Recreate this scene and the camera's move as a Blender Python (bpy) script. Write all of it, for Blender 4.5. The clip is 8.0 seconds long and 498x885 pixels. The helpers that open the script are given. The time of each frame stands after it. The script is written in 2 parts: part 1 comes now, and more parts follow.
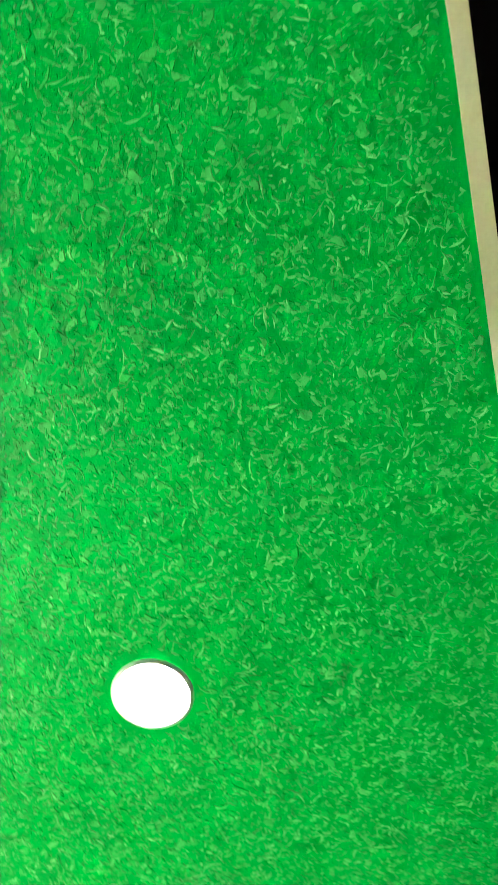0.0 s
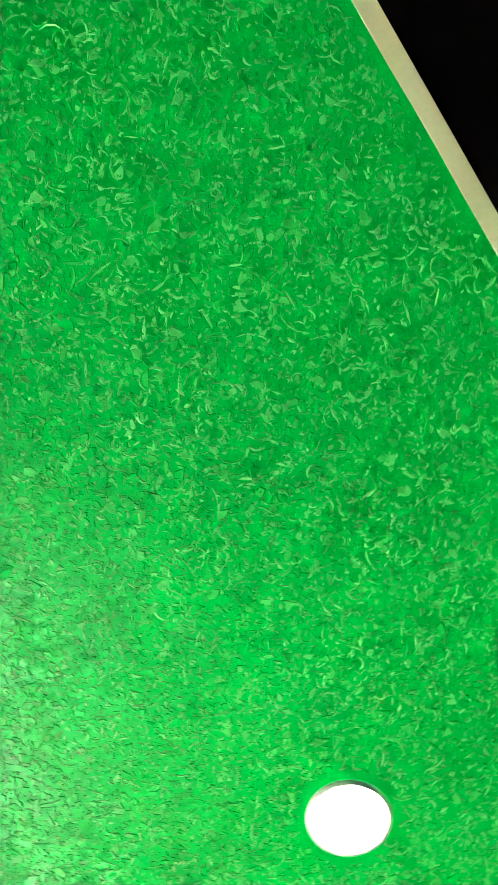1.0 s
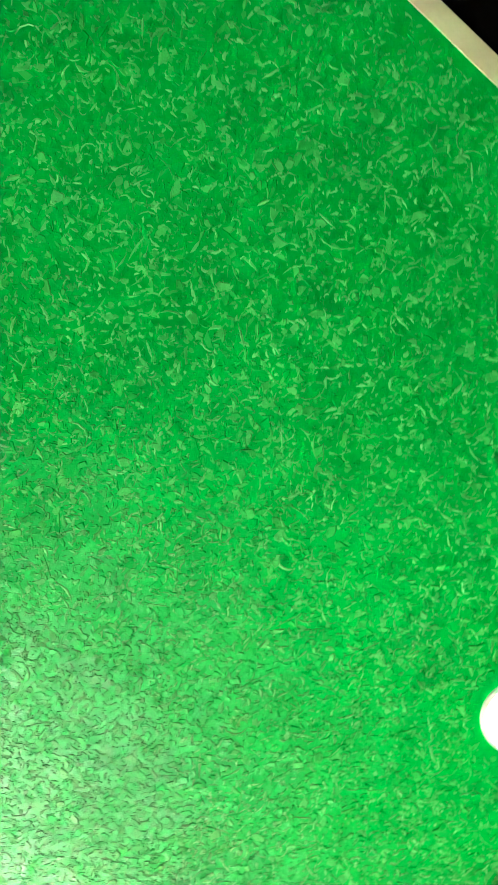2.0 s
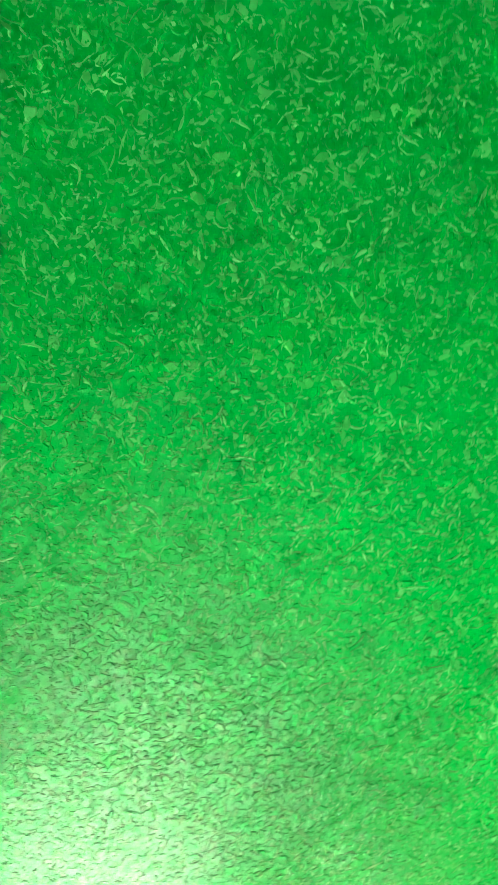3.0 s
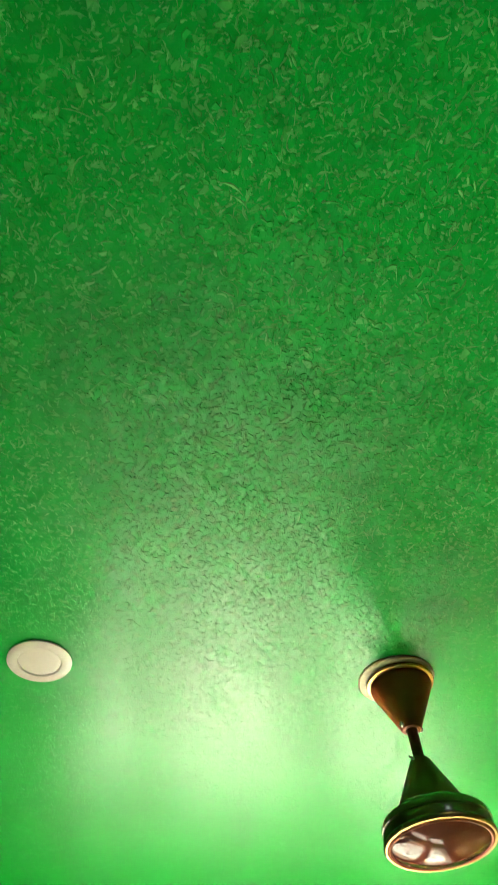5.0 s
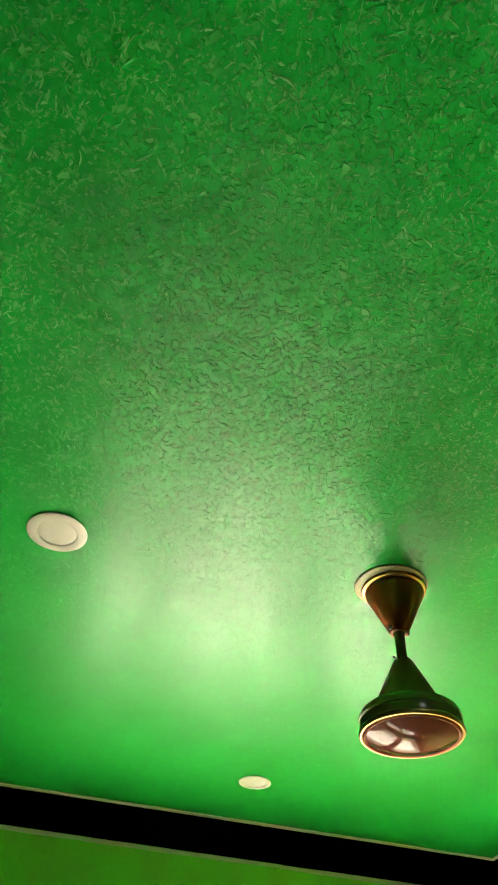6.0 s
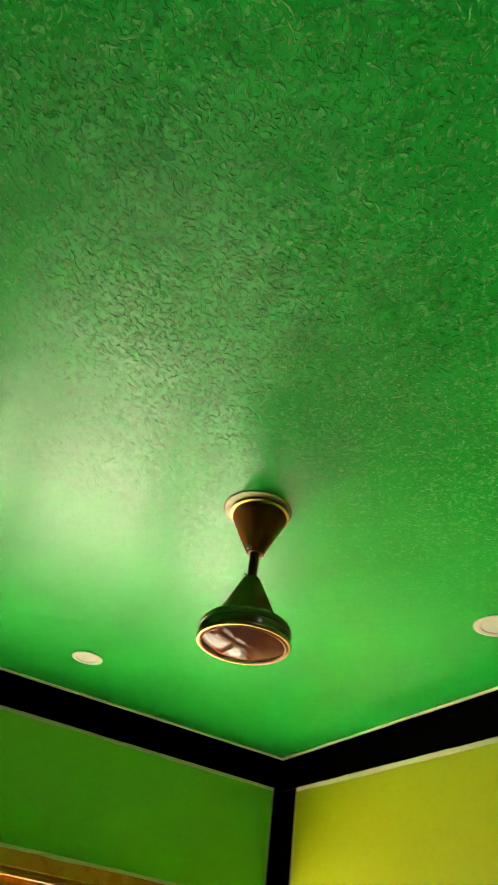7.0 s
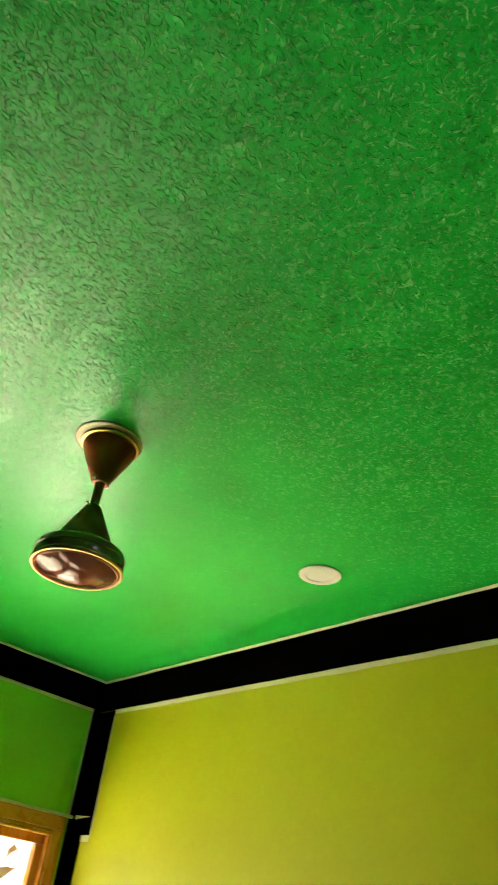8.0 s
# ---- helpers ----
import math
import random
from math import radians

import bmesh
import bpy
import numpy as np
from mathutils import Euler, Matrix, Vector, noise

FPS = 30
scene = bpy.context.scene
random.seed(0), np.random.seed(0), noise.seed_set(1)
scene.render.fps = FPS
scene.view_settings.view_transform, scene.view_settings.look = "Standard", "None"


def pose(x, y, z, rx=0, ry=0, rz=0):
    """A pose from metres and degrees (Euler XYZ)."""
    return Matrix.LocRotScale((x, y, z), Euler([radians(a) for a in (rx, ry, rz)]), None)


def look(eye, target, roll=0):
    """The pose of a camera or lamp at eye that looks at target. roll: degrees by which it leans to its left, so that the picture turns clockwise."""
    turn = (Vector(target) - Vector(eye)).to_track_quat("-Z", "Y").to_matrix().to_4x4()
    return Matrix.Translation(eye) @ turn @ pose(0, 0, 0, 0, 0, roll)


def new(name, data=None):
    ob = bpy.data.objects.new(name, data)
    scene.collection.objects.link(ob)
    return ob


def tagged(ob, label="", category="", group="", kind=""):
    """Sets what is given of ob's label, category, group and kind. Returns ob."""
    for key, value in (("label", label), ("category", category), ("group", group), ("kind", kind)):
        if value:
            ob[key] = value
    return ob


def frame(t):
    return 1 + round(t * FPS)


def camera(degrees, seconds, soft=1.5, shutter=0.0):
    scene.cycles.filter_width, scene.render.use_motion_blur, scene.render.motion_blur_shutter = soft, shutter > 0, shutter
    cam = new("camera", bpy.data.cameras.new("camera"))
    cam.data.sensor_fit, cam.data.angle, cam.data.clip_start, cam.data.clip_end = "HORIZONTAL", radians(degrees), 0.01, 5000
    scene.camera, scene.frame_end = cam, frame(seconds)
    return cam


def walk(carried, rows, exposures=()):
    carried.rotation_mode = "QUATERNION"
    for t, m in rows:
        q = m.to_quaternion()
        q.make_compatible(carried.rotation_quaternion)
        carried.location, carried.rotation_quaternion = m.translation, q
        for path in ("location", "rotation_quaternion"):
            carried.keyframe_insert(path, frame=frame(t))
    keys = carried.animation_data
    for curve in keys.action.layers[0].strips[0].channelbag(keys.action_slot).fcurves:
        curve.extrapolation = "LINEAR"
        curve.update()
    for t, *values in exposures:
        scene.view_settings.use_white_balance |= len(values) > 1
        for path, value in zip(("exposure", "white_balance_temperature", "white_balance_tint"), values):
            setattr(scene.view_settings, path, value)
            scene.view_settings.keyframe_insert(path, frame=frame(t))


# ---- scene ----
cam = camera(38.5, 8.0, 1.5, 0.35)
PATH = [
    (0, (0.059, 0.106, 1.758), (0.239, -0.534, 3.644), 2.1),
    (0.5, (0.053, 0.114, 1.763), (0.259, -0.333, 3.702), 2.0),
    (1, (0.077, 0.138, 1.751), (0.335, -0.192, 3.707), 4.7),
    (1.5, (0.102, 0.138, 1.744), (0.438, -0.157, 3.694), 7.0),
    (1.7, (0.112, 0.122, 1.742), (0.478, -0.13, 3.692), 10.5),
    (2.8, (0.221, 0.116, 1.731), (0.724, -0.179, 3.645), -2.8),
    (3, (0.236, 0.106, 1.728), (0.783, -0.162, 3.633), -1.8),
    (3.5, (0.285, 0.115, 1.726), (0.933, -0.128, 3.602), -4.4),
    (4, (0.335, 0.112, 1.7), (1.165, -0.103, 3.506), -1.5),
    (4.5, (0.367, 0.119, 1.679), (1.392, -0.107, 3.381), -0.3),
    (4.7, (0.379, 0.141, 1.68), (1.433, -0.141, 3.356), -3.2),
    (5.8, (0.364, 0.149, 1.662), (1.665, -0.204, 3.139), 1.2),
    (6, (0.357, 0.152, 1.659), (1.695, -0.187, 3.106), 3.5),
    (6.5, (0.343, 0.157, 1.655), (1.721, -0.381, 3.001), 4.9),
    (7, (0.318, 0.186, 1.64), (1.689, -0.516, 2.916), 8.6),
    (7.5, (0.288, 0.183, 1.635), (1.603, -0.707, 2.851), 8.7),
    (8, (0.276, 0.184, 1.623), (1.485, -0.883, 2.807), 7.6),
]
EXPOSURES = [
    (0.0, 5.70, 5850, 12),
    (0.8, 5.80, 5850, 12),
    (1.5, 5.70, 5850, 12),
    (3.5, 5.22, 6000, 9),
    (4.5, 4.46, 6400, 9),
    (6.0, 4.08, 6800, 10),
    (7.0, 3.88, 7100, 10),
    (8.0, 4.02, 7100, 10),
]
walk(cam, [(t, look(eye, target, roll)) for t, eye, target, roll in PATH], EXPOSURES)

# ---- world, sun ----
SUN_EL, SUN_AZ = radians(71), (0.86, -0.51)      # a high sun, south of east: it reaches the floor inside the window
world = bpy.data.worlds.new("sky")
scene.world = world
world.use_nodes = True
wn, wl = world.node_tree.nodes, world.node_tree.links
sky = wn.new("ShaderNodeTexSky")
sky.sky_type, sky.sun_disc = "NISHITA", False
sky.sun_elevation, sky.sun_rotation = SUN_EL, math.atan2(SUN_AZ[0], SUN_AZ[1])
sky.dust_density = 2.5
wn["Background"].inputs["Strength"].default_value = 0.05
wl.new(sky.outputs["Color"], wn["Background"].inputs["Color"])
lamp_data = bpy.data.lights.new("sun", "SUN")
lamp_data.energy, lamp_data.angle, lamp_data.color = 5.0, radians(0.6), (1.0, 0.92, 0.78)
sun = new("sun", lamp_data)
k = math.cos(SUN_EL) / math.hypot(*SUN_AZ)
sun.matrix_world = look((SUN_AZ[0] * k * 20, SUN_AZ[1] * k * 20, math.sin(SUN_EL) * 20), (0, 0, 0))

# ---- the room's plan ----
H = 2.60                                   # ceiling
XW, XE, YS, YN = -0.200, 3.100, -1.645, 0.590
WALL = 0.20
DEPTH = 0.125                              # the window wall is thinner
FAN = (1.549, -0.502)


# ---- materials ----
def material(name, base, rough=0.5, metal=0.0, spec=0.5, coat=0.0):
    m = bpy.data.materials.new(name)
    m.use_nodes = True
    b = m.node_tree.nodes["Principled BSDF"]
    b.inputs["Base Color"].default_value = (*base, 1)
    b.inputs["Roughness"].default_value = rough
    b.inputs["Metallic"].default_value = metal
    b.inputs["Specular IOR Level"].default_value = spec
    b.inputs["Coat Weight"].default_value = coat
    b.inputs["Coat Roughness"].default_value = 0.06
    return m, m.node_tree.nodes, m.node_tree.links, b


def node(nodes, kind, **values):
    n = nodes.new("ShaderNode" + kind)
    for key, value in values.items():
        n.inputs[key.replace("_", " ")].default_value = value
    return n


def mottled(name, dark, light, rough, scale=3.0, fine=60.0, bump=0.0006, metal=0.0, spec=0.5, stretch=(1, 1, 1), coat=0.0, rough_swing=0.12):
    """A surface that varies at two scales in colour, gloss and relief."""
    m, n, l, b = material(name, light, rough, metal, spec, coat)
    co = n.new("ShaderNodeTexCoord")
    mp = n.new("ShaderNodeMapping")
    mp.inputs["Scale"].default_value = stretch
    l.new(co.outputs["Object"], mp.inputs["Vector"])
    big = node(n, "TexNoise", Scale=scale, Detail=4.0, Roughness=0.6)
    small = node(n, "TexNoise", Scale=fine, Detail=5.0, Roughness=0.65)
    for t in (big, small):
        l.new(mp.outputs["Vector"], t.inputs["Vector"])
    add = n.new("ShaderNodeMath")
    add.operation = "MULTIPLY_ADD"
    add.inputs[1].default_value = 0.45
    l.new(small.outputs["Fac"], add.inputs[0])
    half = n.new("ShaderNodeMath")
    half.operation = "MULTIPLY"
    half.inputs[1].default_value = 0.55
    l.new(big.outputs["Fac"], half.inputs[0])
    l.new(half.outputs[0], add.inputs[2])
    ramp = n.new("ShaderNodeValToRGB")
    ramp.color_ramp.elements[0].position, ramp.color_ramp.elements[1].position = 0.32, 0.68
    ramp.color_ramp.elements[0].color, ramp.color_ramp.elements[1].color = (*dark, 1), (*light, 1)
    l.new(add.outputs[0], ramp.inputs["Fac"])
    l.new(ramp.outputs["Color"], b.inputs["Base Color"])
    gloss = node(n, "MapRange", From_Min=0.3, From_Max=0.7, To_Min=max(0.02, rough - rough_swing / 2), To_Max=rough + rough_swing / 2)
    l.new(add.outputs[0], gloss.inputs["Value"])
    l.new(gloss.outputs["Result"], b.inputs["Roughness"])
    if bump:
        bp = node(n, "Bump", Strength=0.7, Distance=bump)
        l.new(small.outputs["Fac"], bp.inputs["Height"])
        l.new(bp.outputs["Normal"], b.inputs["Normal"])
    return m


def ceiling_paint(name, flakes, pale_most=0.0, pale_power=1.0):
    """Glossy green emulsion on rough plaster; raised flakes are paler, each by its own amount, and crests carry painted
    highlights.
    """
    m, n, l, b = material(name, (0.005, 0.36, 0.06), 0.38, 0, 0.03, 0.45 if flakes else 1.0)
    b.inputs["Coat IOR"].default_value = 1.30
    co = n.new("ShaderNodeTexCoord")
    warp = node(n, "TexNoise", Scale=70.0, Detail=4.0, Roughness=0.65)
    grain = node(n, "TexNoise", Scale=300.0, Detail=3.0, Roughness=0.7)
    broad = node(n, "TexNoise", Scale=2.2, Detail=3.0)
    for t in (warp, grain, broad):
        l.new(co.outputs["Object"], t.inputs["Vector"])
    height = n.new("ShaderNodeMath")
    height.operation = "MULTIPLY_ADD"
    height.inputs[1].default_value = 0.15
    l.new(grain.outputs["Fac"], height.inputs[0])
    low = n.new("ShaderNodeMath")
    low.operation = "MULTIPLY"
    low.inputs[1].default_value = 0.4
    l.new(warp.outputs["Fac"], low.inputs[0])
    l.new(low.outputs[0], height.inputs[2])
    bent = n.new("ShaderNodeVectorMath")
    bent.operation = "MULTIPLY_ADD"
    bent.inputs[1].default_value = (0.045, 0.045, 0.0)
    l.new(warp.outputs["Color"], bent.inputs[0])
    l.new(co.outputs["Object"], bent.inputs[2])
    folds = node(n, "TexVoronoi", Scale=68.0)
    folds.feature = "DISTANCE_TO_EDGE"
    l.new(bent.outputs[0], folds.inputs["Vector"])
    crease = node(n, "MapRange", From_Min=0.0, From_Max=0.24, To_Min=1.0, To_Max=0.0)
    l.new(folds.outputs["Distance"], crease.inputs["Value"])
    where = node(n, "TexNoise", Scale=34.0, Detail=2.0)
    l.new(co.outputs["Object"], where.inputs["Vector"])
    some = node(n, "MapRange", From_Min=0.36, From_Max=0.62, To_Min=0.25, To_Max=0.8)
    l.new(where.outputs["Fac"], some.inputs["Value"])
    fold = n.new("ShaderNodeMath")
    fold.operation = "MULTIPLY_ADD"
    l.new(crease.outputs["Result"], fold.inputs[0])
    l.new(some.outputs["Result"], fold.inputs[1])
    l.new(height.outputs[0], fold.inputs[2])
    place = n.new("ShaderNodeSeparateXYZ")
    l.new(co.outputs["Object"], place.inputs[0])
    coarse = node(n, "MapRange", From_Min=0.75, From_Max=1.35, To_Min=0.9, To_Max=0.50)   # the stipple grows finer towards the window
    l.new(place.outputs["X"], coarse.inputs["Value"])
    relief = n.new("ShaderNodeMath")
    relief.operation = "MULTIPLY"
    l.new(fold.outputs[0], relief.inputs[0])
    l.new(coarse.outputs["Result"], relief.inputs[1])
    glare_spread = node(n, "MapRange", From_Min=1.5, From_Max=2.4, To_Min=0.22 if flakes else 0.15, To_Max=0.26)   # coat roughness graded by place to widen the window's glare
    l.new(place.outputs["X"], glare_spread.inputs["Value"])
    l.new(glare_spread.outputs["Result"], b.inputs["Coat Roughness"])
    # specular raised by place, so the window's glare stretches towards the east wall
    glare_gloss = node(n, "MapRange", From_Min=1.5, From_Max=2.3, To_Min=0.02, To_Max=0.22)
    l.new(place.outputs["X"], glare_gloss.inputs["Value"])
    l.new(glare_gloss.outputs["Result"], b.inputs["Specular IOR Level"])
    waves = node(n, "TexNoise", Scale=18.0, Detail=4.0, Roughness=0.6)
    l.new(co.outputs["Object"], waves.inputs["Vector"])
    wavy = n.new("ShaderNodeMath")
    wavy.operation = "MULTIPLY_ADD"
    wavy.inputs[1].default_value = 1.3
    l.new(waves.outputs["Fac"], wavy.inputs[0])
    l.new(relief.outputs[0], wavy.inputs[2])
    bp = node(n, "Bump", Strength=0.34, Distance=0.0021)
    l.new(wavy.outputs[0], bp.inputs["Height"])
    l.new(bp.outputs["Normal"], b.inputs["Normal"])
    l.new(bp.outputs["Normal"], b.inputs["Coat Normal"])
    mix = n.new("ShaderNodeValToRGB")
    mix.color_ramp.elements[0].position, mix.color_ramp.elements[1].position = 0.3, 0.72
    mix.color_ramp.elements[0].color = (0.0015, 0.31, 0.032, 1)
    mix.color_ramp.elements[1].color = (0.004, 0.39, 0.044, 1)
    l.new(broad.outputs["Fac"], mix.inputs["Fac"])
    paled = n.new("ShaderNodeMixRGB")
    paled.inputs["Color2"].default_value = (0.13, 0.52, 0.14, 1)
    l.new(mix.outputs["Color"], paled.inputs["Color1"])
    if flakes:
        geo = n.new("ShaderNodeNewGeometry")
        pale_by = n.new("ShaderNodeMath")
        pale_by.operation = "POWER"
        pale_by.inputs[1].default_value = pale_power
        l.new(geo.outputs["Random Per Island"], pale_by.inputs[0])
        much = n.new("ShaderNodeMath")
        much.operation = "MULTIPLY"
        l.new(pale_by.outputs[0], much.inputs[0])
        pale_reach = node(n, "MapRange", From_Min=1.15, From_Max=1.65, To_Min=1.0, To_Max=0.15)   # only the coarse part is paled
        l.new(place.outputs["X"], pale_reach.inputs["Value"])
        l.new(pale_reach.outputs["Result"], much.inputs[1])
        amount = n.new("ShaderNodeMath")
        amount.operation = "MULTIPLY"
        amount.inputs[1].default_value = pale_most
        l.new(much.outputs[0], amount.inputs[0])
        l.new(amount.outputs[0], paled.inputs["Fac"])
    else:
        pale_by = node(n, "MapRange", From_Min=0.55, From_Max=0.85, To_Min=0.0, To_Max=0.22)
        l.new(warp.outputs["Fac"], pale_by.inputs["Value"])
        l.new(pale_by.outputs["Result"], paled.inputs["Fac"])
    l.new(paled.outputs["Color"], b.inputs["Base Color"])
    return m


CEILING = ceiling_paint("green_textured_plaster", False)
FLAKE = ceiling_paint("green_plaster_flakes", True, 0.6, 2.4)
# pale highlights are put into the crests' colour
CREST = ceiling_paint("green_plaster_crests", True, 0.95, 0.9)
GREEN = mottled("green_wall_paint", (0.17, 0.54, 0.045), (0.21, 0.62, 0.058), 0.45, 2.5, 70, 0.0012)
YELLOW = mottled("yellow_wall_paint", (0.36, 0.365, 0.006), (0.42, 0.42, 0.009), 0.42, 2.0, 55, 0.0008)
BLACK = mottled("black_matt_paint", (0.0005, 0.0005, 0.0005), (0.0012, 0.0012, 0.0011), 0.6, 5, 90, 0.0004, spec=0.0)
CREAM = mottled("cream_border_paint", (0.50, 0.46, 0.27), (0.60, 0.56, 0.34), 0.5, 9, 160, 0.0004)
WHITE = mottled("cream_plastic", (0.55, 0.50, 0.43), (0.62, 0.57, 0.50), 0.35, 6, 140, 0.0)
WOOD = mottled("varnished_teak", (0.44, 0.150, 0.014), (0.60, 0.225, 0.024), 0.28, 3, 22, 0.0005, stretch=(6, 1, 1), coat=0.3)
WOOD_UP = mottled("varnished_teak_upright", (0.44, 0.150, 0.014), (0.60, 0.225, 0.024), 0.28, 3, 22, 0.0005, stretch=(6, 6, 0.5), coat=0.3)
# the veiling glare over the grille is put into the iron's light grey
IRON = mottled("glare_lightened_iron", (0.30, 0.30, 0.31), (0.40, 0.40, 0.41), 0.45, 20, 200, 0.0003)
BROWN = mottled("brown_enamel", (0.30, 0.070, 0.015), (0.36, 0.088, 0.019), 0.48, 8, 180, 0.0002, spec=0.25)
BRONZE = mottled("dark_bronze_enamel", (0.210, 0.072, 0.015), (0.250, 0.088, 0.019), 0.50, 8, 160, 0.0, spec=0.12, rough_swing=0.06)
DRUM = mottled("olive_bronze_enamel", (0.190, 0.125, 0.030), (0.230, 0.150, 0.036), 0.18, 8, 160, 0.0, spec=0.7, rough_swing=0.06)
GOLD = mottled("polished_brass", (0.46, 0.26, 0.085), (0.58, 0.35, 0.13), 0.30, 15, 200, 0.0001, metal=1.0, rough_swing=0.08)
DOME = mottled("reddish_brown_mirror_enamel", (0.13, 0.036, 0.020), (0.17, 0.048, 0.028), 0.035, 6, 120, 0.0, spec=0.16, rough_swing=0.03)
STEEL = mottled("dull_steel", (0.35, 0.33, 0.30), (0.5, 0.48, 0.45), 0.3, 30, 200, 0.0, metal=1.0)
PLAIN = mottled("low_bounce_green", (0.03, 0.09, 0.03), (0.045, 0.12, 0.04), 0.5, 2.0, 55, 0.0008)
CHARCOAL = mottled("low_bounce_charcoal", (0.012, 0.012, 0.011), (0.022, 0.021, 0.020), 0.55, 2.5, 60, 0.0008)
FLOOR = mottled("white_floor_bounce", (0.68, 0.66, 0.60), (0.76, 0.74, 0.68), 0.30, 3, 40, 0.0002)
OUTER = mottled("outside_render", (0.45, 0.42, 0.36), (0.58, 0.55, 0.48), 0.8, 2, 40, 0.001)
GROUND = mottled("dry_earth", (0.11, 0.095, 0.06), (0.17, 0.145, 0.095), 0.9, 0.8, 14, 0.004)
BOUNCE_PALE = mottled("pale_bounce_surface", (0.76, 0.73, 0.62), (0.86, 0.83, 0.72), 0.85, 0.8, 14, 0.002)
glass = bpy.data.materials.new("window_glass")
glass.use_nodes = True
gn, gl = glass.node_tree.nodes, glass.node_tree.links
gn.remove(gn["Principled BSDF"])
clear, shine, pane_mix = gn.new("ShaderNodeBsdfTransparent"), gn.new("ShaderNodeBsdfGlossy"), gn.new("ShaderNodeMixShader")
clear.inputs["Color"].default_value = (0.93, 0.95, 0.94, 1)
shine.inputs["Roughness"].default_value = 0.01
pane_mix.inputs[0].default_value = 0.05
gl.new(clear.outputs[0], pane_mix.inputs[1])
gl.new(shine.outputs[0], pane_mix.inputs[2])
gl.new(pane_mix.outputs[0], gn["Material Output"].inputs["Surface"])
lit = bpy.data.materials.new("lit_diffuser")
lit.use_nodes = True
lb = lit.node_tree.nodes["Principled BSDF"]
lb.inputs["Base Color"].default_value = (0.9, 0.9, 0.9, 1)
lb.inputs["Emission Color"].default_value = (0.90, 1.0, 0.96, 1)
lb.inputs["Emission Strength"].default_value = 2.5


# ---- mesh helpers ----
def finish(name, bm, mat, parent=None, label="", smooth=False):
    bmesh.ops.recalc_face_normals(bm, faces=bm.faces)
    me = bpy.data.meshes.new(name)
    bm.to_mesh(me)
    bm.free()
    me.materials.append(mat)
    if smooth:
        for p in me.polygons:
            p.use_smooth = True
        me.set_sharp_from_angle(angle=radians(38))
    ob = new(name, me)
    if parent:
        ob.parent = parent
    if label:
        tagged(ob, label)
    return ob


part = finish


def box(bm, a, b, bevel=0.0):
    """A box from corner a to corner b added to bm, with bevelled edges."""
    c, s = [(p + q) / 2 for p, q in zip(a, b)], [abs(q - p) for p, q in zip(a, b)]
    made = bmesh.ops.create_cube(bm, size=1.0, matrix=Matrix.LocRotScale(c, None, s))["verts"]
    if bevel:
        edges = list({e for v in made for e in v.link_edges})
        bmesh.ops.bevel(bm, geom=edges, offset=bevel, segments=2, affect="EDGES", profile=0.5)


def boxes(*pairs, bevel=0.0):
    bm = bmesh.new()
    for a, b in pairs:
        box(bm, a, b, bevel)
    return bm


def lathe(profile, steps=64):
    """A solid of revolution round z through (radius, height) pairs."""
    bm = bmesh.new()
    rings = []
    for r, z in profile:
        if r < 1e-5:
            rings.append([bm.verts.new((0, 0, z))])
        else:
            rings.append([bm.verts.new((r * math.cos(2 * math.pi * i / steps), r * math.sin(2 * math.pi * i / steps), z)) for i in range(steps)])
    for p, q in zip(rings, rings[1:]):
        for i in range(steps):
            j = (i + 1) % steps
            if len(p) == 1 and len(q) == 1:
                continue
            if len(p) == 1:
                bm.faces.new((p[0], q[i], q[j]))
            elif len(q) == 1:
                bm.faces.new((p[i], q[0], p[j]))
            else:
                bm.faces.new((p[i], q[i], q[j], p[j]))
    return bm


def tube(points, radius, sides=8, taper=1.0):
    """A round bar through the points, thinning to radius * taper at its end."""
    bm = bmesh.new()
    pts = [Vector(p) for p in points]
    rings = []
    for i, p in enumerate(pts):
        d = (pts[min(i + 1, len(pts) - 1)] - pts[max(i - 1, 0)]).normalized()
        u = d.cross(Vector((1, 0, 0)))
        u = u.normalized() if u.length > 1e-4 else Vector((0, 1, 0))
        v = d.cross(u)
        r = radius * (1 + (taper - 1) * i / (len(pts) - 1))
        rings.append([bm.verts.new(p + r * (math.cos(a) * u + math.sin(a) * v)) for a in (2 * math.pi * s / sides for s in range(sides))])
    for p, q in zip(rings, rings[1:]):
        for i in range(sides):
            bm.faces.new((p[i], q[i], q[(i + 1) % sides], p[(i + 1) % sides]))
    bm.faces.new(rings[0][::-1])
    bm.faces.new(rings[-1])
    return bm


def hand_strip(start, end, across, out, width, thick, wobble, seed, taper=False):
    """A hand-laid border strip from start to end. across: the way its width runs; out: the way it stands proud."""
    bm = bmesh.new()
    a, b, c, o = Vector(start), Vector(end), Vector(across), Vector(out)
    steps = max(6, int((b - a).length / 0.05))
    rows = []
    for i in range(steps + 1):
        t = i / steps
        p = a.lerp(b, t)
        w1 = wobble * noise.noise(Vector((t * (b - a).length * 5, seed, 0)))
        w2 = wobble * noise.noise(Vector((t * (b - a).length * 7, seed + 9, 3)))
        lo, hi = c * w1, c * (width + w2)
        if taper:
            hi = c * (width * (1 - 0.93 * t) + 0.4 * w2)
        rows.append([bm.verts.new(p + lo), bm.verts.new(p + hi), bm.verts.new(p + hi + o * thick), bm.verts.new(p + lo + o * thick)])
    for p, q in zip(rows, rows[1:]):
        for i in range(4):
            bm.faces.new((p[i], q[i], q[(i + 1) % 4], p[(i + 1) % 4]))
    bm.faces.new(rows[0])
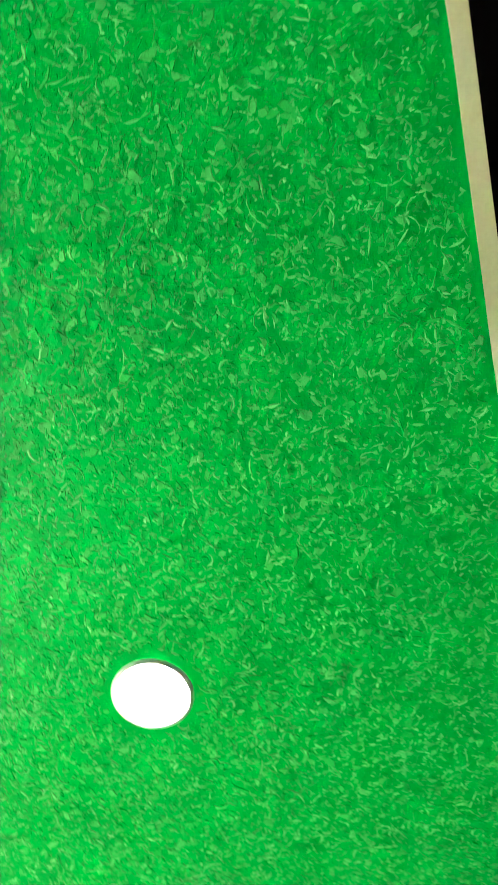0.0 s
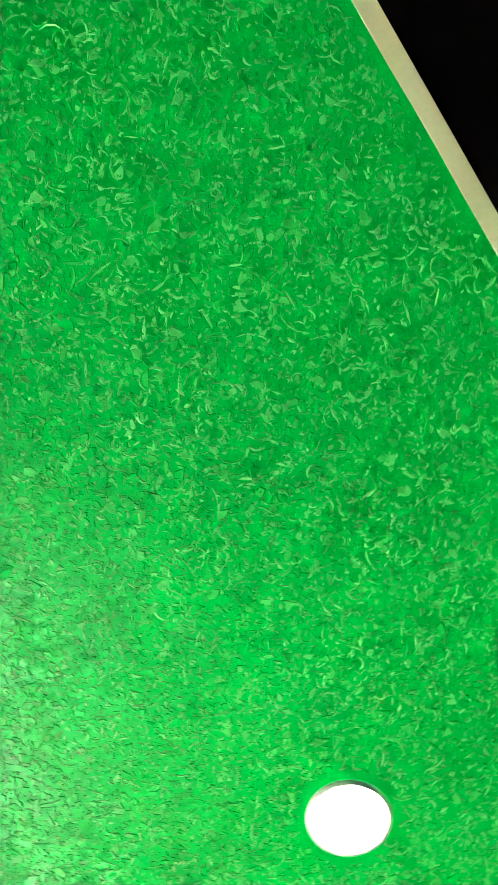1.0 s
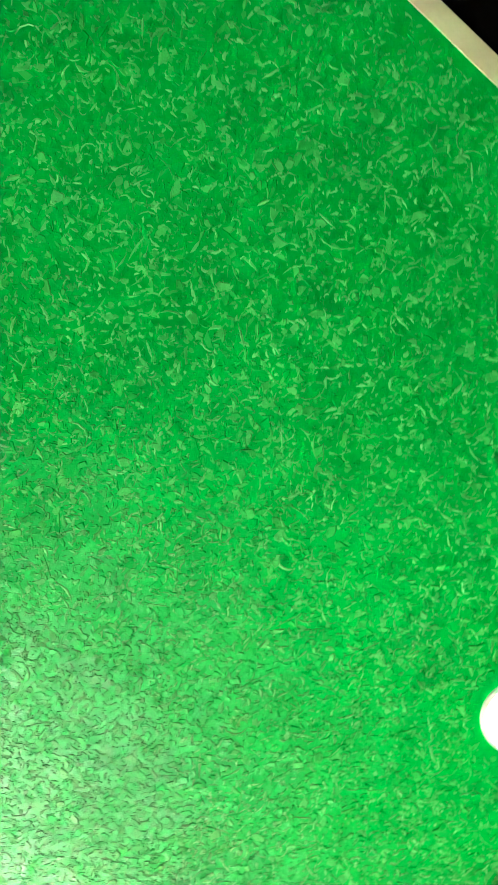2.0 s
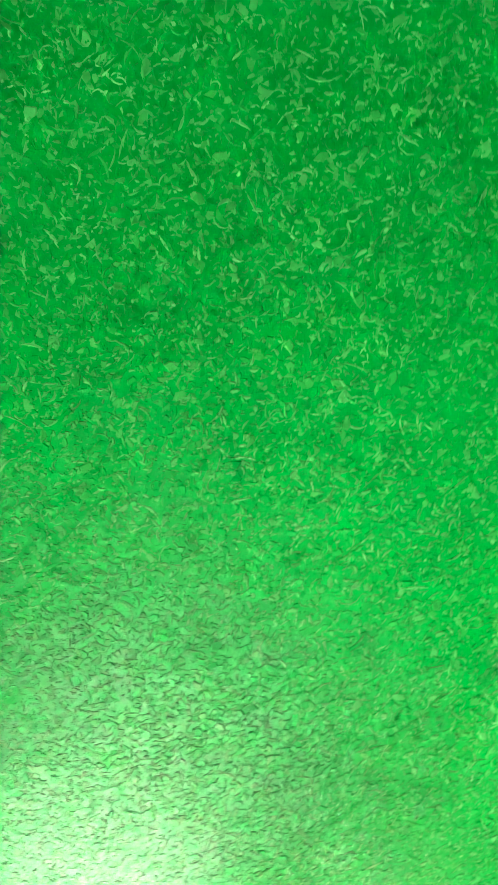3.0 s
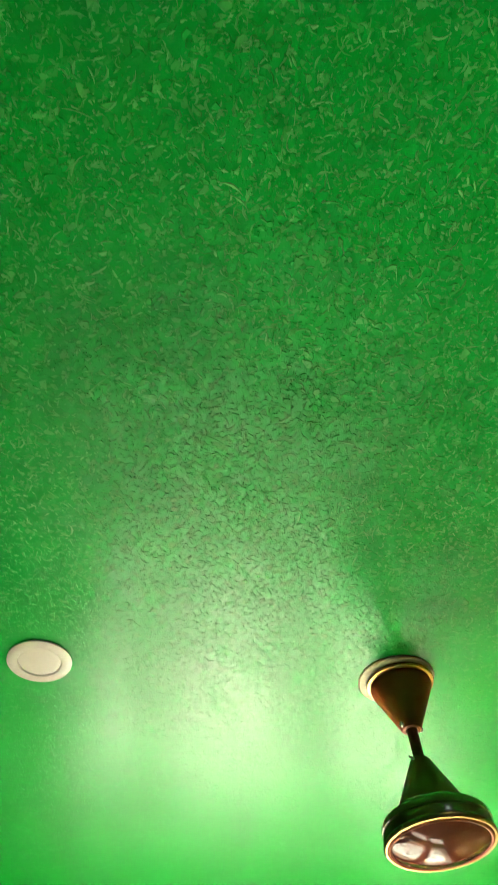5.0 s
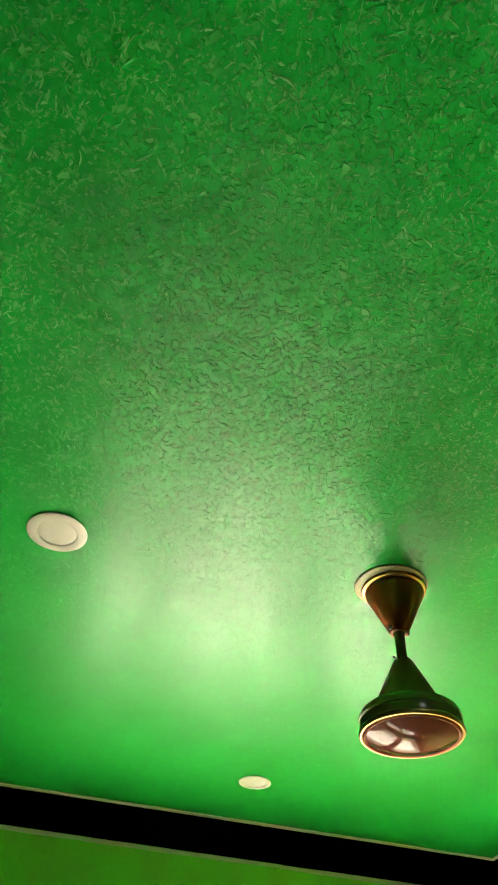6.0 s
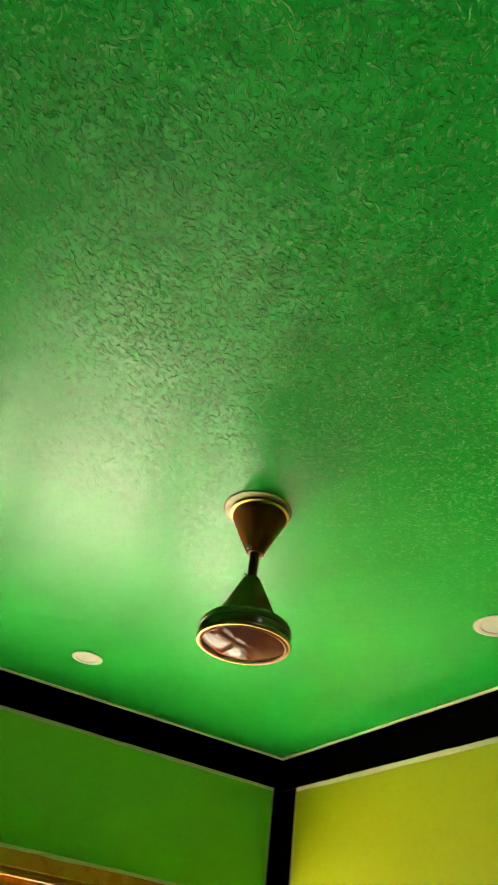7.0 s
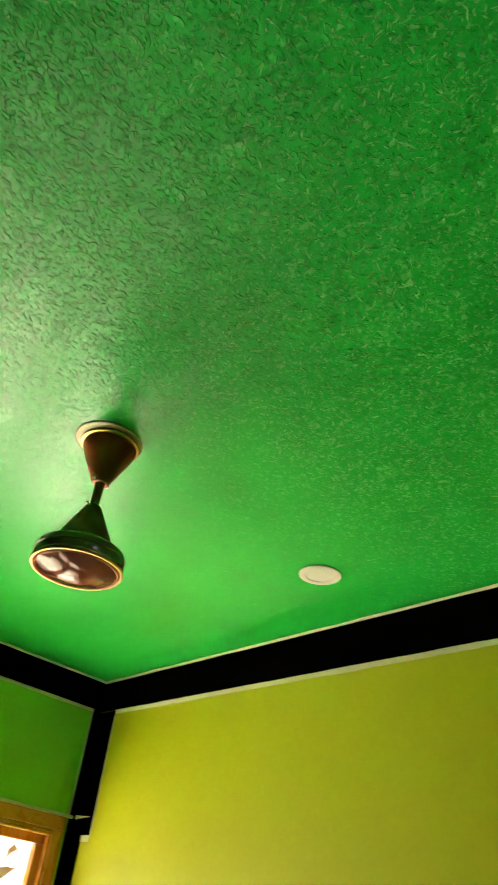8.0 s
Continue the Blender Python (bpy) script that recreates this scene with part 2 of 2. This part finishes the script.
    bm.faces.new(rows[-1][::-1])
    return bm


# ---- ground outside ----
tagged(finish("ground", boxes(((-600, -600, -0.45), (600, 600, -0.25))), GROUND), "sunlit dry earth yard beyond the window", "ground", kind="structure")
# Unseen pale slab, added to throw sunlight up onto the ceiling.
bm = boxes(((XE + DEPTH + 0.08, -3.6, -0.25), (8.0, 4.0, -0.20)), bevel=0.01)
bmesh.ops.bisect_plane(bm, geom=bm.verts[:] + bm.edges[:] + bm.faces[:], plane_co=(3.30, -1.30, 0), plane_no=(-0.52, -0.85, 0), clear_outer=True)   # cut aslant to bound the glare on the ceiling
bmesh.ops.holes_fill(bm, edges=bm.edges)
tagged(finish("pavement", bm, BOUNCE_PALE), "unseen pale slab added to bounce light through the window", "pavement", kind="structure")

# ---- floor, walls ----
# Unseen floor; its white surface is there to bounce sun onto the ceiling.
tagged(finish("floor", boxes(((XW - WALL, YS - WALL, -0.25), (XE + WALL, YN + WALL, 0.0))), FLOOR), "unseen floor of the small room, whitened to bounce sunlight", "floor", kind="structure")
WY0, WY1, WZ0, WZ1 = -1.588, 0.185, 0.40, 2.035          # the window's opening in the east wall
tagged(finish("wall_east", boxes(
    ((XE, YS - WALL, 0), (XE + DEPTH, YN + WALL, WZ0)),
    ((XE, YS - WALL, WZ1), (XE + DEPTH, YN + WALL, H)),
    ((XE, YS - WALL, WZ0), (XE + DEPTH, WY0, WZ1)),
    ((XE, WY1, WZ0), (XE + DEPTH, YN + WALL, WZ1))), GREEN), "green painted plaster wall above a wooden window", "wall", kind="structure")
tagged(finish("wall_south", boxes(((XW - WALL, YS - WALL, 0), (XE, YS, H))), YELLOW), "mustard yellow painted wall under a black band", "wall", kind="structure")
# North wall and lower west wall are unseen; kept dark to limit bounced light.
tagged(finish("wall_north", boxes(((XW - WALL, YN, 0), (XE, YN + WALL, H))), PLAIN), "unseen dark green wall under a black band, dark to limit bounce", "wall", kind="structure")
tagged(finish("wall_west", boxes(((XW - WALL, YS, 0), (XW, YN, H))), CHARCOAL), "black wall under a deep black band, dark to limit bounce", "wall", kind="structure")


# ---- ceiling: slab with its stippled plaster crests, one mesh ----
def free_of_fittings(x, y):
    ok = np.ones(len(x), bool)
    for px, py, r in ((0.364, -0.518, 0.075), (1.606, 0.239, 0.075), (2.714, -0.537, 0.075), (1.561, -1.303, 0.075), (*FAN, 0.105)):
        ok &= (x - px) ** 2 + (y - py) ** 2 > r * r
    return ok


def scattered(rs, n):
    x, y = rs.uniform(XW + 0.04, XE - 0.04, n), rs.uniform(YS + 0.04, YN - 0.04, n)
    keep = np.interp(x, (1.2, 1.6, 2.2), (1.0, 0.40, 0.14)) * np.where(y < -1.15, 0.6, 1.0)    # sparser towards the window, so the glare there reads smooth
    ok = free_of_fittings(x, y) & (rs.uniform(0, 1, n) < keep)
    return x[ok], y[ok]


def fineness(x):
    """How high the relief stands at x: coarse over most of the room, finer towards the window."""
    return np.interp(x, (0.0, 0.50, 0.90, 1.15, 1.40, 1.9), (0.90, 1.1, 1.10, 0.65, 0.32, 0.20))


def plaster_flakes(rs, n, corners, mean, most, high0, high1):
    """Crumpled shards: a flat irregular top that rises out of the plaster to a lip on one side."""
    x, y = scattered(rs, n)
    n = len(x)
    turn, long, thin = rs.uniform(0, 2 * np.pi, n), rs.gamma(3.4, mean / 3.4, n).clip(0.0022, most), rs.uniform(0.30, 0.75, n)
    high, lean = rs.uniform(high0, high1, n) * fineness(x), rs.uniform(0, 2 * np.pi, n)
    curve = rs.normal(0, 0.35, n).clip(-0.6, 0.6)
    verts = np.zeros((n, 2 * corners, 3))
    for k in range(corners):
        a = 2 * np.pi * (k + rs.uniform(-0.33, 0.33, n)) / corners
        rr = rs.uniform(0.6, 1.2, n)
        u, v = long * rr * np.cos(a), long * thin * rr * np.sin(a)
        v = v + curve * u * u / long
        dx, dy = u * np.cos(turn) - v * np.sin(turn), u * np.sin(turn) + v * np.cos(turn)
        verts[:, k] = np.stack([x + dx, y + dy, np.full(n, H + 0.0002)], 1)
        side = (dx * np.cos(lean) + dy * np.sin(lean)) / (long * np.sqrt(thin))
        verts[:, corners + k] = np.stack([x + dx * 0.80, y + dy * 0.80, H - (high * (0.42 + 0.55 * side)).clip(0.00005)], 1)
    top = [(6, 7, 8, 9), (9, 10, 11, 6)] if corners == 6 else [(4, 5, 6, 7)]
    quads = [(k, (k + 1) % corners, corners + (k + 1) % corners, corners + k) for k in range(corners)] + top
    return verts, [q[::-1] for q in quads]


def plaster_ridges(rs, n, mean, most, curl):
    """Curled crests that the stippling brush pulled up."""
    x, y = scattered(rs, n)
    n = len(x)
    ang, bend = rs.uniform(0, 2 * np.pi, n), rs.normal(0, curl, n)
    bend = np.where(np.abs(bend) < 1e-3, 1e-3, bend)
    length = rs.gamma(3.2, mean / 3.2, n).clip(0.005, most)
    wide, high = rs.uniform(0.0010, 0.0026, n), rs.uniform(0.0004, 0.0012, n) * fineness(x)
    bend = np.clip(bend, -length / (2 * wide), length / (2 * wide))
    seg = 4
    verts = np.zeros((n, (seg + 1) * 3, 3))
    for i in range(seg + 1):
        t = i / seg - 0.5
        px = x + length / bend * (np.sin(ang + bend * t) - np.sin(ang))
        py = y - length / bend * (np.cos(ang + bend * t) - np.cos(ang))
        nx, ny = -np.sin(ang + bend * t), np.cos(ang + bend * t)
        fade = 1 - (2 * abs(t)) ** 2 * 0.92
        w = wide * fade * rs.uniform(0.55, 1.45, n)
        for j, side in enumerate((-1, 0.45, 1)):
            z = np.full(n, H + 0.0002) if j != 1 else H - high * (0.3 + 0.7 * fade)
            verts[:, i * 3 + j] = np.stack([px + nx * w * side, py + ny * w * side, z], 1)
    quads = [(i * 3 + j, i * 3 + j + 3, i * 3 + j + 4, i * 3 + j + 1) for i in range(seg) for j in range(2)]
    return verts, [q[::-1] for q in quads]


def build_ceiling():
    rs = np.random.RandomState(7)
    vv, faces, base, made = [], [], 0, []
    for slot, (verts, quads) in zip((1, 1, 2, 2), (plaster_flakes(rs, 95000, 6, 0.0048, 0.012, 0.0004, 0.0020), plaster_flakes(rs, 70000, 4, 0.0042, 0.010, 0.0004, 0.0018), plaster_ridges(rs, 56000, 0.0105, 0.026, 1.4), plaster_ridges(rs, 5000, 0.028, 0.045, 2.4))):
        n, per = verts.shape[:2]
        faces.append((np.array(quads)[None] + (base + np.arange(n) * per)[:, None, None]).reshape(-1, 4))
        vv.append(verts.reshape(-1, 3))
        made.append(np.full(n * len(quads), slot, np.int32))
        base += n * per
    vv, faces = np.vstack(vv), np.vstack(faces)
    slab = np.array([(x, y, z) for z in (H, H + 0.15) for x, y in ((XW - WALL, YS - WALL), (XE + WALL, YS - WALL), (XE + WALL, YN + WALL), (XW - WALL, YN + WALL))])
    box_faces = base + np.array([(0, 3, 2, 1), (4, 5, 6, 7), (0, 1, 5, 4), (1, 2, 6, 5), (2, 3, 7, 6), (3, 0, 4, 7)])
    vv, faces = np.vstack([vv, slab]), np.vstack([faces, box_faces])
    me = bpy.data.meshes.new("ceiling")
    me.vertices.add(len(vv))
    me.vertices.foreach_set("co", vv.astype(np.float32).ravel())
    me.loops.add(faces.size)
    me.loops.foreach_set("vertex_index", faces.astype(np.int32).ravel())
    me.polygons.add(len(faces))
    me.polygons.foreach_set("loop_start", np.arange(0, faces.size, 4, dtype=np.int32))
    me.polygons.foreach_set("use_smooth", np.zeros(len(faces), bool))
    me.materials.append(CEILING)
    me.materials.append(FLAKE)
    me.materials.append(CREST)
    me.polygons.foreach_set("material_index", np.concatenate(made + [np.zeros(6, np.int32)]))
    me.update(calc_edges=True)
    me.validate()
    return tagged(new("ceiling", me), "glossy bright green ceiling of crumpled textured plaster", "ceiling", kind="structure")


build_ceiling()

# ---- black bands and cream borders along the walls' tops ----
P = 0.008                                   # how far the bands stand proud of the walls
BAND = 2.478


def trim(name, bm, mat, label):
    return tagged(finish(name, bm, mat), label, "trim", kind="structure")


trim("trim_band_east", boxes(((XE - P, YS, BAND), (XE, YN, H)), bevel=0.002), BLACK, "black painted band along the top of the green wall")
south = boxes(((XW, YS, 2.471), (XE - P, YS + P, H)), bevel=0.002)
for v in south.verts:                       # the band grows deeper away from the window
    if v.co.z < 2.5:
        v.co.z -= 0.0125 * (XE - v.co.x)
trim("trim_band_south", south, BLACK, "black painted band along the top of the yellow wall")
trim("trim_band_north", boxes(((XW, YN - P, BAND), (XE - P, YN, H)), bevel=0.002), BLACK, "black painted band along the top of the yellow wall")
trim("trim_band_west", boxes(((XW, YS + P, 2.10), (XW + P, YN - P, H)), bevel=0.002), BLACK, "deep black painted band along the top of the wall")
trim("trim_corner_upright_east", boxes(((XE - P, YS, 0.0), (XE, YS + 0.040, BAND - 0.001)), bevel=0.002), BLACK, "narrow black upright band in the room's corner")
trim("trim_corner_upright_south", boxes(((2.983, YS, 1.985), (XE - P, YS + P, 2.467)), ((3.040, YS, 0.0), (XE - P, YS + P, 1.985)), bevel=0.002), BLACK, "stepped black upright band in the room's corner")
trim("trim_border_ceiling_east", hand_strip((XE - P, YS + P, H), (XE - P, YN - P, H), (-1, 0, 0), (0, 0, -1), 0.022, 0.003, 0.005, 1), CREAM, "thin cream border line at the ceiling's edge")
trim("trim_border_ceiling_south", hand_strip((XW + P, YS + P, H), (XE - P - 0.02, YS + P, H), (0, 1, 0), (0, 0, -1), 0.014, 0.003, 0.007, 2), CREAM, "thin cream border line at the ceiling's edge")
trim("trim_border_ceiling_north", hand_strip((XW + P, YN - P, H), (XE - P - 0.02, YN - P, H), (0, -1, 0), (0, 0, -1), 0.022, 0.003, 0.005, 3), CREAM, "thin cream border line at the ceiling's edge")
trim("trim_border_ceiling_west", hand_strip((XW + P - 0.003, YS + P + 0.02, H), (XW + P - 0.003, YN - P - 0.02, H), (1, 0, 0), (0, 0, -1), 0.025, 0.003, 0.0025, 4), CREAM, "cream border strip between green ceiling and black band")
trim("trim_border_band_east", hand_strip((XE - 0.0005, YS + 0.034, BAND - 0.013), (XE - 0.0005, YN - P, BAND - 0.013), (0, 0, 1), (-1, 0, 0), 0.013, 0.004, 0.004, 5), CREAM, "thin cream border line below the black band")
trim("trim_border_band_south", hand_strip((XW + P, YS + 0.0005, 2.412), (2.977, YS + 0.0005, 2.4525), (0, 0, 1), (0, 1, 0), 0.017, 0.004, 0.004, 6), CREAM, "thin cream border line below the black band")
trim("trim_border_band_north", hand_strip((XW + P, YN - 0.0005, BAND - 0.014), (XE - P, YN - 0.0005, BAND - 0.014), (0, 0, 1), (0, -1, 0), 0.013, 0.004, 0.004, 7), CREAM, "thin cream border line below the black band")
trim("trim_border_upright_east", hand_strip((XE - 0.0005, YS + 0.040, 2.052), (XE - 0.0005, YS + 0.040, BAND - 0.014), (0, 1, 0), (-1, 0, 0), 0.007, 0.003, 0.002, 8), CREAM, "faint cream border line beside the black upright")
trim("trim_border_upright_south", hand_strip((2.983, YS + 0.0005, 1.985), (2.983, YS + 0.0005, 2.447), (-1, 0, 0), (0, 1, 0), 0.006, 0.002, 0.003, 9), CREAM, "faint cream border line beside the black upright")
trim("trim_border_step", hand_strip((2.981, YS + 0.0005, 1.962), (3.039, YS + 0.0005, 1.962), (0, 0, 1), (0, 1, 0), 0.022, 0.003, 0.003, 10), CREAM, "short cream patch under the stepped black band")
trim("trim_border_window", hand_strip((XE - 0.012, YN - 0.05, 2.040), (XE - 0.012, YS + 0.035, 2.040), (0, 0, 1), (-1, 0, 0), 0.011, 0.012, 0.004, 11), CREAM, "cream border bead on top of the window frame")
trim("trim_border_window_end", hand_strip((XE - 0.009, YS + 0.012, 2.042), (2.985, YS + 0.012, 2.048), (0, 0, 1), (0, 1, 0), 0.015, 0.002, 0.003, 12, taper=True), CREAM, "loose pointed end of the cream border tape")


# ---- window ----
def leaf(gx, outline, grille):
    """A flat iron leaf cut along the outline of (y, z) corners, 5 mm thick."""
    bm = bmesh.new()
    front = [bm.verts.new((gx - 0.0025, y, z)) for y, z in outline]
    back = [bm.verts.new((gx + 0.0025, y, z)) for y, z in outline]
    bm.faces.new(front)
    bm.faces.new(back[::-1])
    for i in range(len(front)):
        k = (i + 1) % len(front)
        bm.faces.new((front[i], back[i], back[k], front[k]))
    part("leaf", bm, IRON, grille)


def motif(gx, y, z, grille):
    """A spray of two curled stems, pointed leaves and a spike, hung between two bars."""
    for s in (-1, 1):
        stem = [(0.004, -0.02), (0.018, 0.010), (0.034, 0.038), (0.052, 0.058), (0.080, 0.078), (0.115, 0.088), (0.160, 0.098), (0.200, 0.104)]
        if s > 0:
            stem = [(0.010, -0.02), (0.040, 0.010), (0.055, 0.035), (0.085, 0.066), (0.125, 0.085), (0.165, 0.096), (0.203, 0.102)]
        part("scroll", tube([(gx, y + s * p, z + q) for p, q in stem], 0.0085 if s > 0 else 0.0060, 6, 0.35), IRON, grille)
        tip = [(0.040, 0.046), (0.058, 0.062), (0.078, 0.078), (0.066, 0.084), (0.070, 0.104), (0.050, 0.082), (0.038, 0.070)]
        if s > 0:
            tip = [(0.048, 0.022), (0.080, 0.060), (0.088, 0.072), (0.098, 0.090), (0.106, 0.118), (0.090, 0.100), (0.082, 0.078), (0.060, 0.062)]
        leaf(gx, [(y + s * p, z + q) for p, q in tip], grille)
        low = [(0.004, -0.055), (0.030, -0.040), (0.062, -0.012), (0.100, 0.018), (0.070, 0.010), (0.052, 0.014), (0.026, 0.006), (0.004, 0.012)]
        leaf(gx, [(y + s * p, z + q) for p, q in low], grille)
    part("spike", tube([(gx, y + 0.002, z - 0.02), (gx, y + 0.012, z + 0.035), (gx, y + 0.024, z + 0.080)], 0.0030, 6, 0.3), IRON, grille)


def build_window():
    win = tagged(new("window_1"), "varnished teak three-light window with an iron grille", "window", kind="structure")
    x0, x1 = XE - 0.020, XE + 0.075
    part("head", boxes(((x0, WY0, 1.990), (x1, WY1, 2.040)), ((x0 + 0.010, WY0 + 0.05, 1.978), (x1 - 0.01, WY1 - 0.05, 1.991)), bevel=0.003), WOOD, win)
    # the sill's top is out of view; its white surface bounces light
    part("window_sill", boxes(((x0 - 0.05, WY0 - 0.01, WZ0 - 0.005), (x1 + 0.10, WY1 + 0.01, WZ0 + 0.045)), bevel=0.006), BOUNCE_PALE, win, "unseen sill, whitened to bounce light upwards")
    lights = ((-1.538, -0.925), (-0.845, -0.195), (-0.140, 0.140))
    posts = ((WY0, -1.538), (-0.925, -0.845), (-0.195, -0.140), (0.140, WY1))
    for a, b in posts:
        part("jamb" if a == WY0 or b == WY1 else "mullion", boxes(((x0, a, WZ0 + 0.045), (x1, b, 1.989)), bevel=0.003), WOOD_UP, win)
    for a, b in lights:
        z0, z1 = WZ0 + 0.046, 1.977
        bm = boxes(((x0 + 0.004, a + 0.001, z1 - 0.012), (x0 + 0.03, b - 0.001, z1)), ((x0 + 0.004, a + 0.001, z0), (x0 + 0.03, b - 0.001, z0 + 0.012)),
                   ((x0 + 0.004, a + 0.001, z0 + 0.013), (x0 + 0.03, a + 0.013, z1 - 0.013)), ((x0 + 0.004, b - 0.013, z0 + 0.013), (x0 + 0.03, b - 0.001, z1 - 0.013)), bevel=0.003)
        part("moulding", bm, WOOD, win)
        a, b, z0, z1, w = a + 0.002, b - 0.002, z0 + 0.002, z1 - 0.002, 0.042
        sash = part("sash", boxes(((x0 + 0.032, a, z1 - w), (x0 + 0.066, b, z1)), ((x0 + 0.032, a, z0), (x0 + 0.066, b, z0 + 0.07)),
                                  ((x0 + 0.032, a, z0 + 0.071), (x0 + 0.066, a + w, z1 - w - 0.001)), ((x0 + 0.032, b - w, z0 + 0.071), (x0 + 0.066, b, z1 - w - 0.001)), bevel=0.004), WOOD_UP, win)
        pane = part("pane", boxes(((x0 + 0.047, a + w - 0.004, z0 + 0.066), (x0 + 0.051, b - w + 0.004, z1 - w + 0.004))), glass, sash, "clear glass")
        pane.visible_shadow = False
    gx, g0, g1 = XE + 0.112, WZ0 + 0.05, 2.030
    grille = part("grille", boxes(((gx - 0.004, WY0, g1 - 0.012), (gx + 0.004, WY1, g1)), ((gx - 0.004, WY0, g0), (gx + 0.004, WY1, g0 + 0.012)), bevel=0.001), IRON, win, "iron window grille with leaf scrolls, lightened for veiling glare")
    for k in range(4):
        y = -1.192 + 0.40 * k
        part("bar", tube([(gx, y, g0 + 0.012), (gx, y, g1 - 0.012)], 0.0030, 8), IRON, grille)
    for k in range(4):
        for z in (1.835, 1.435):
            motif(gx, -1.398 + 0.40 * k, z, grille)
    return win


build_window()


# ---- downlights ----
def build_downlight(x, y, on, size=1.0):
    name = "round recessed downlight, switched on" if on else "round cream recessed downlight, switched off"
    d = tagged(new("downlight"), name, "downlight", group="ceiling downlights")
    d.matrix_world = pose(x, y, H) @ Matrix.Diagonal((size, size, 1, 1))
    ring = [(0.0560, -0.0010), (0.0566, -0.0046), (0.0580, -0.0056), (0.0608, -0.0052), (0.0632, -0.0032), (0.0634, -0.0004)] if on else None
    part("trim_ring", lathe(ring or [(0.0412, -0.0030), (0.0418, -0.0050), (0.0430, -0.0064), (0.0460, -0.0070), (0.058, -0.0064), (0.0635, -0.0046), (0.0635, -0.0025), (0.058, -0.0022), (0.056, -0.0003)]), WHITE, d, smooth=True)
    if on:
        part("diffuser", lathe([(0, -0.0052), (0.025, -0.0051), (0.044, -0.0048), (0.054, -0.0043), (0.0564, -0.0035), (0.0566, -0.0030)]), lit, d, "glowing white diffuser", smooth=True)
    else:
        part("diffuser", lathe([(0, -0.0054), (0.030, -0.0050), (0.0385, -0.0044), (0.0418, -0.0036)]), WHITE, d, "matt cream diffuser", smooth=True)
    return d


build_downlight(0.364, -0.518, True, 0.94)
for x, y, size in ((1.606, 0.239, 1.0), (2.714, -0.537, 0.84), (1.561, -1.303, 1.0)):
    build_downlight(x, y, False, size)


# ---- ceiling fan, its blades taken off ----
def build_fan():
    fan = tagged(new("ceiling_fan"), "brown and brass ceiling fan motor without blades", "ceiling fan")
    fan.matrix_world = pose(*FAN, H)
    plate = part("ceiling_plate", lathe([(0, -0.0005), (0.080, -0.0005), (0.0805, -0.0025), (0.078, -0.0045), (0, -0.0050)]), CREAM, fan, "round cream ceiling plate", smooth=True)
    plate.location = (-0.003, 0.008, 0)
    part("canopy_ring", lathe([(0.056, -0.0045), (0.0690, -0.0050), (0.0712, -0.0085), (0.0698, -0.0130), (0.0640, -0.0150), (0.056, -0.0130)]), GOLD, fan, "polished brass ring", smooth=True)
    part("canopy", lathe([(0.052, -0.010), (0.0630, -0.0125), (0.0640, -0.0190), (0.0622, -0.0250), (0.0215, -0.1115), (0.0185, -0.1165), (0.0125, -0.1175), (0.0115, -0.1055)]), BROWN, fan, "brown enamelled cone", smooth=True)
    part("rod", lathe([(0, -0.0935), (0.0105, -0.0935), (0.0105, -0.1935), (0, -0.1935)], 24), BRONZE, fan, smooth=True)
    for s in (-1, 1):
        bolt = part("bolt", lathe([(0, -0.026), (0.0028, -0.026), (0.0028, -0.0005), (0.0050, 0), (0.0050, 0.004), (0, 0.005)], 12), STEEL, fan, smooth=True)
        bolt.matrix_local = pose(0, 0.0005 * s, -0.1095) @ look((0, 0, 0), (0.25 * s, -s, 0)).inverted().to_3x3().transposed().to_4x4() @ pose(0, 0, -0.022, 180)
    part("lower_canopy", lathe([(0.0115, -0.1815), (0.0165, -0.1795), (0.020, -0.1835), (0.059, -0.2640), (0.066, -0.2840), (0.060, -0.2860)]), BRONZE, fan, "dark bronze cone", smooth=True)
    pin = part("pin", tube([(0, -0.006, -0.1865), (0, 0.031, -0.1835)], 0.0022, 8), STEEL, fan)
    pin.rotation_euler = (0, 0, radians(28))
    part("motor_housing", lathe([(0.055, -0.2815), (0.067, -0.2820), (0.083, -0.2860), (0.0935, -0.2925), (0.0982, -0.3005), (0.0985, -0.3090), (0.0955, -0.3105), (0.0955, -0.3125), (0.0985, -0.3140), (0.0985, -0.3255), (0.0965, -0.3335), (0.085, -0.3315)]), DRUM, fan, "glossy dark bronze motor drum", smooth=True)
    part("rim", lathe([(0.0915, -0.3275), (0.0970, -0.3265), (0.0998, -0.3300), (0.0998, -0.3340), (0.0975, -0.3372), (0.0950, -0.3372), (0.0925, -0.3345)]), GOLD, fan, "polished brass rim", smooth=True)
    part("cover_ring", lathe([(0.0940, -0.3330), (0.0925, -0.3375), (0.0895, -0.3395), (0.0868, -0.3385), (0.0860, -0.3360)], 96), BROWN, fan, "brown enamelled ring", smooth=True)
    part("bottom_cover", lathe([(0.0868 * u, -0.3370 - 0.023 * (1 - u * u)) for u in (i / 24 for i in range(25))] + [(0.0868, -0.3345)], 96), DOME, fan, "reddish-brown mirror-glossy domed cover", smooth=True)


build_fan()
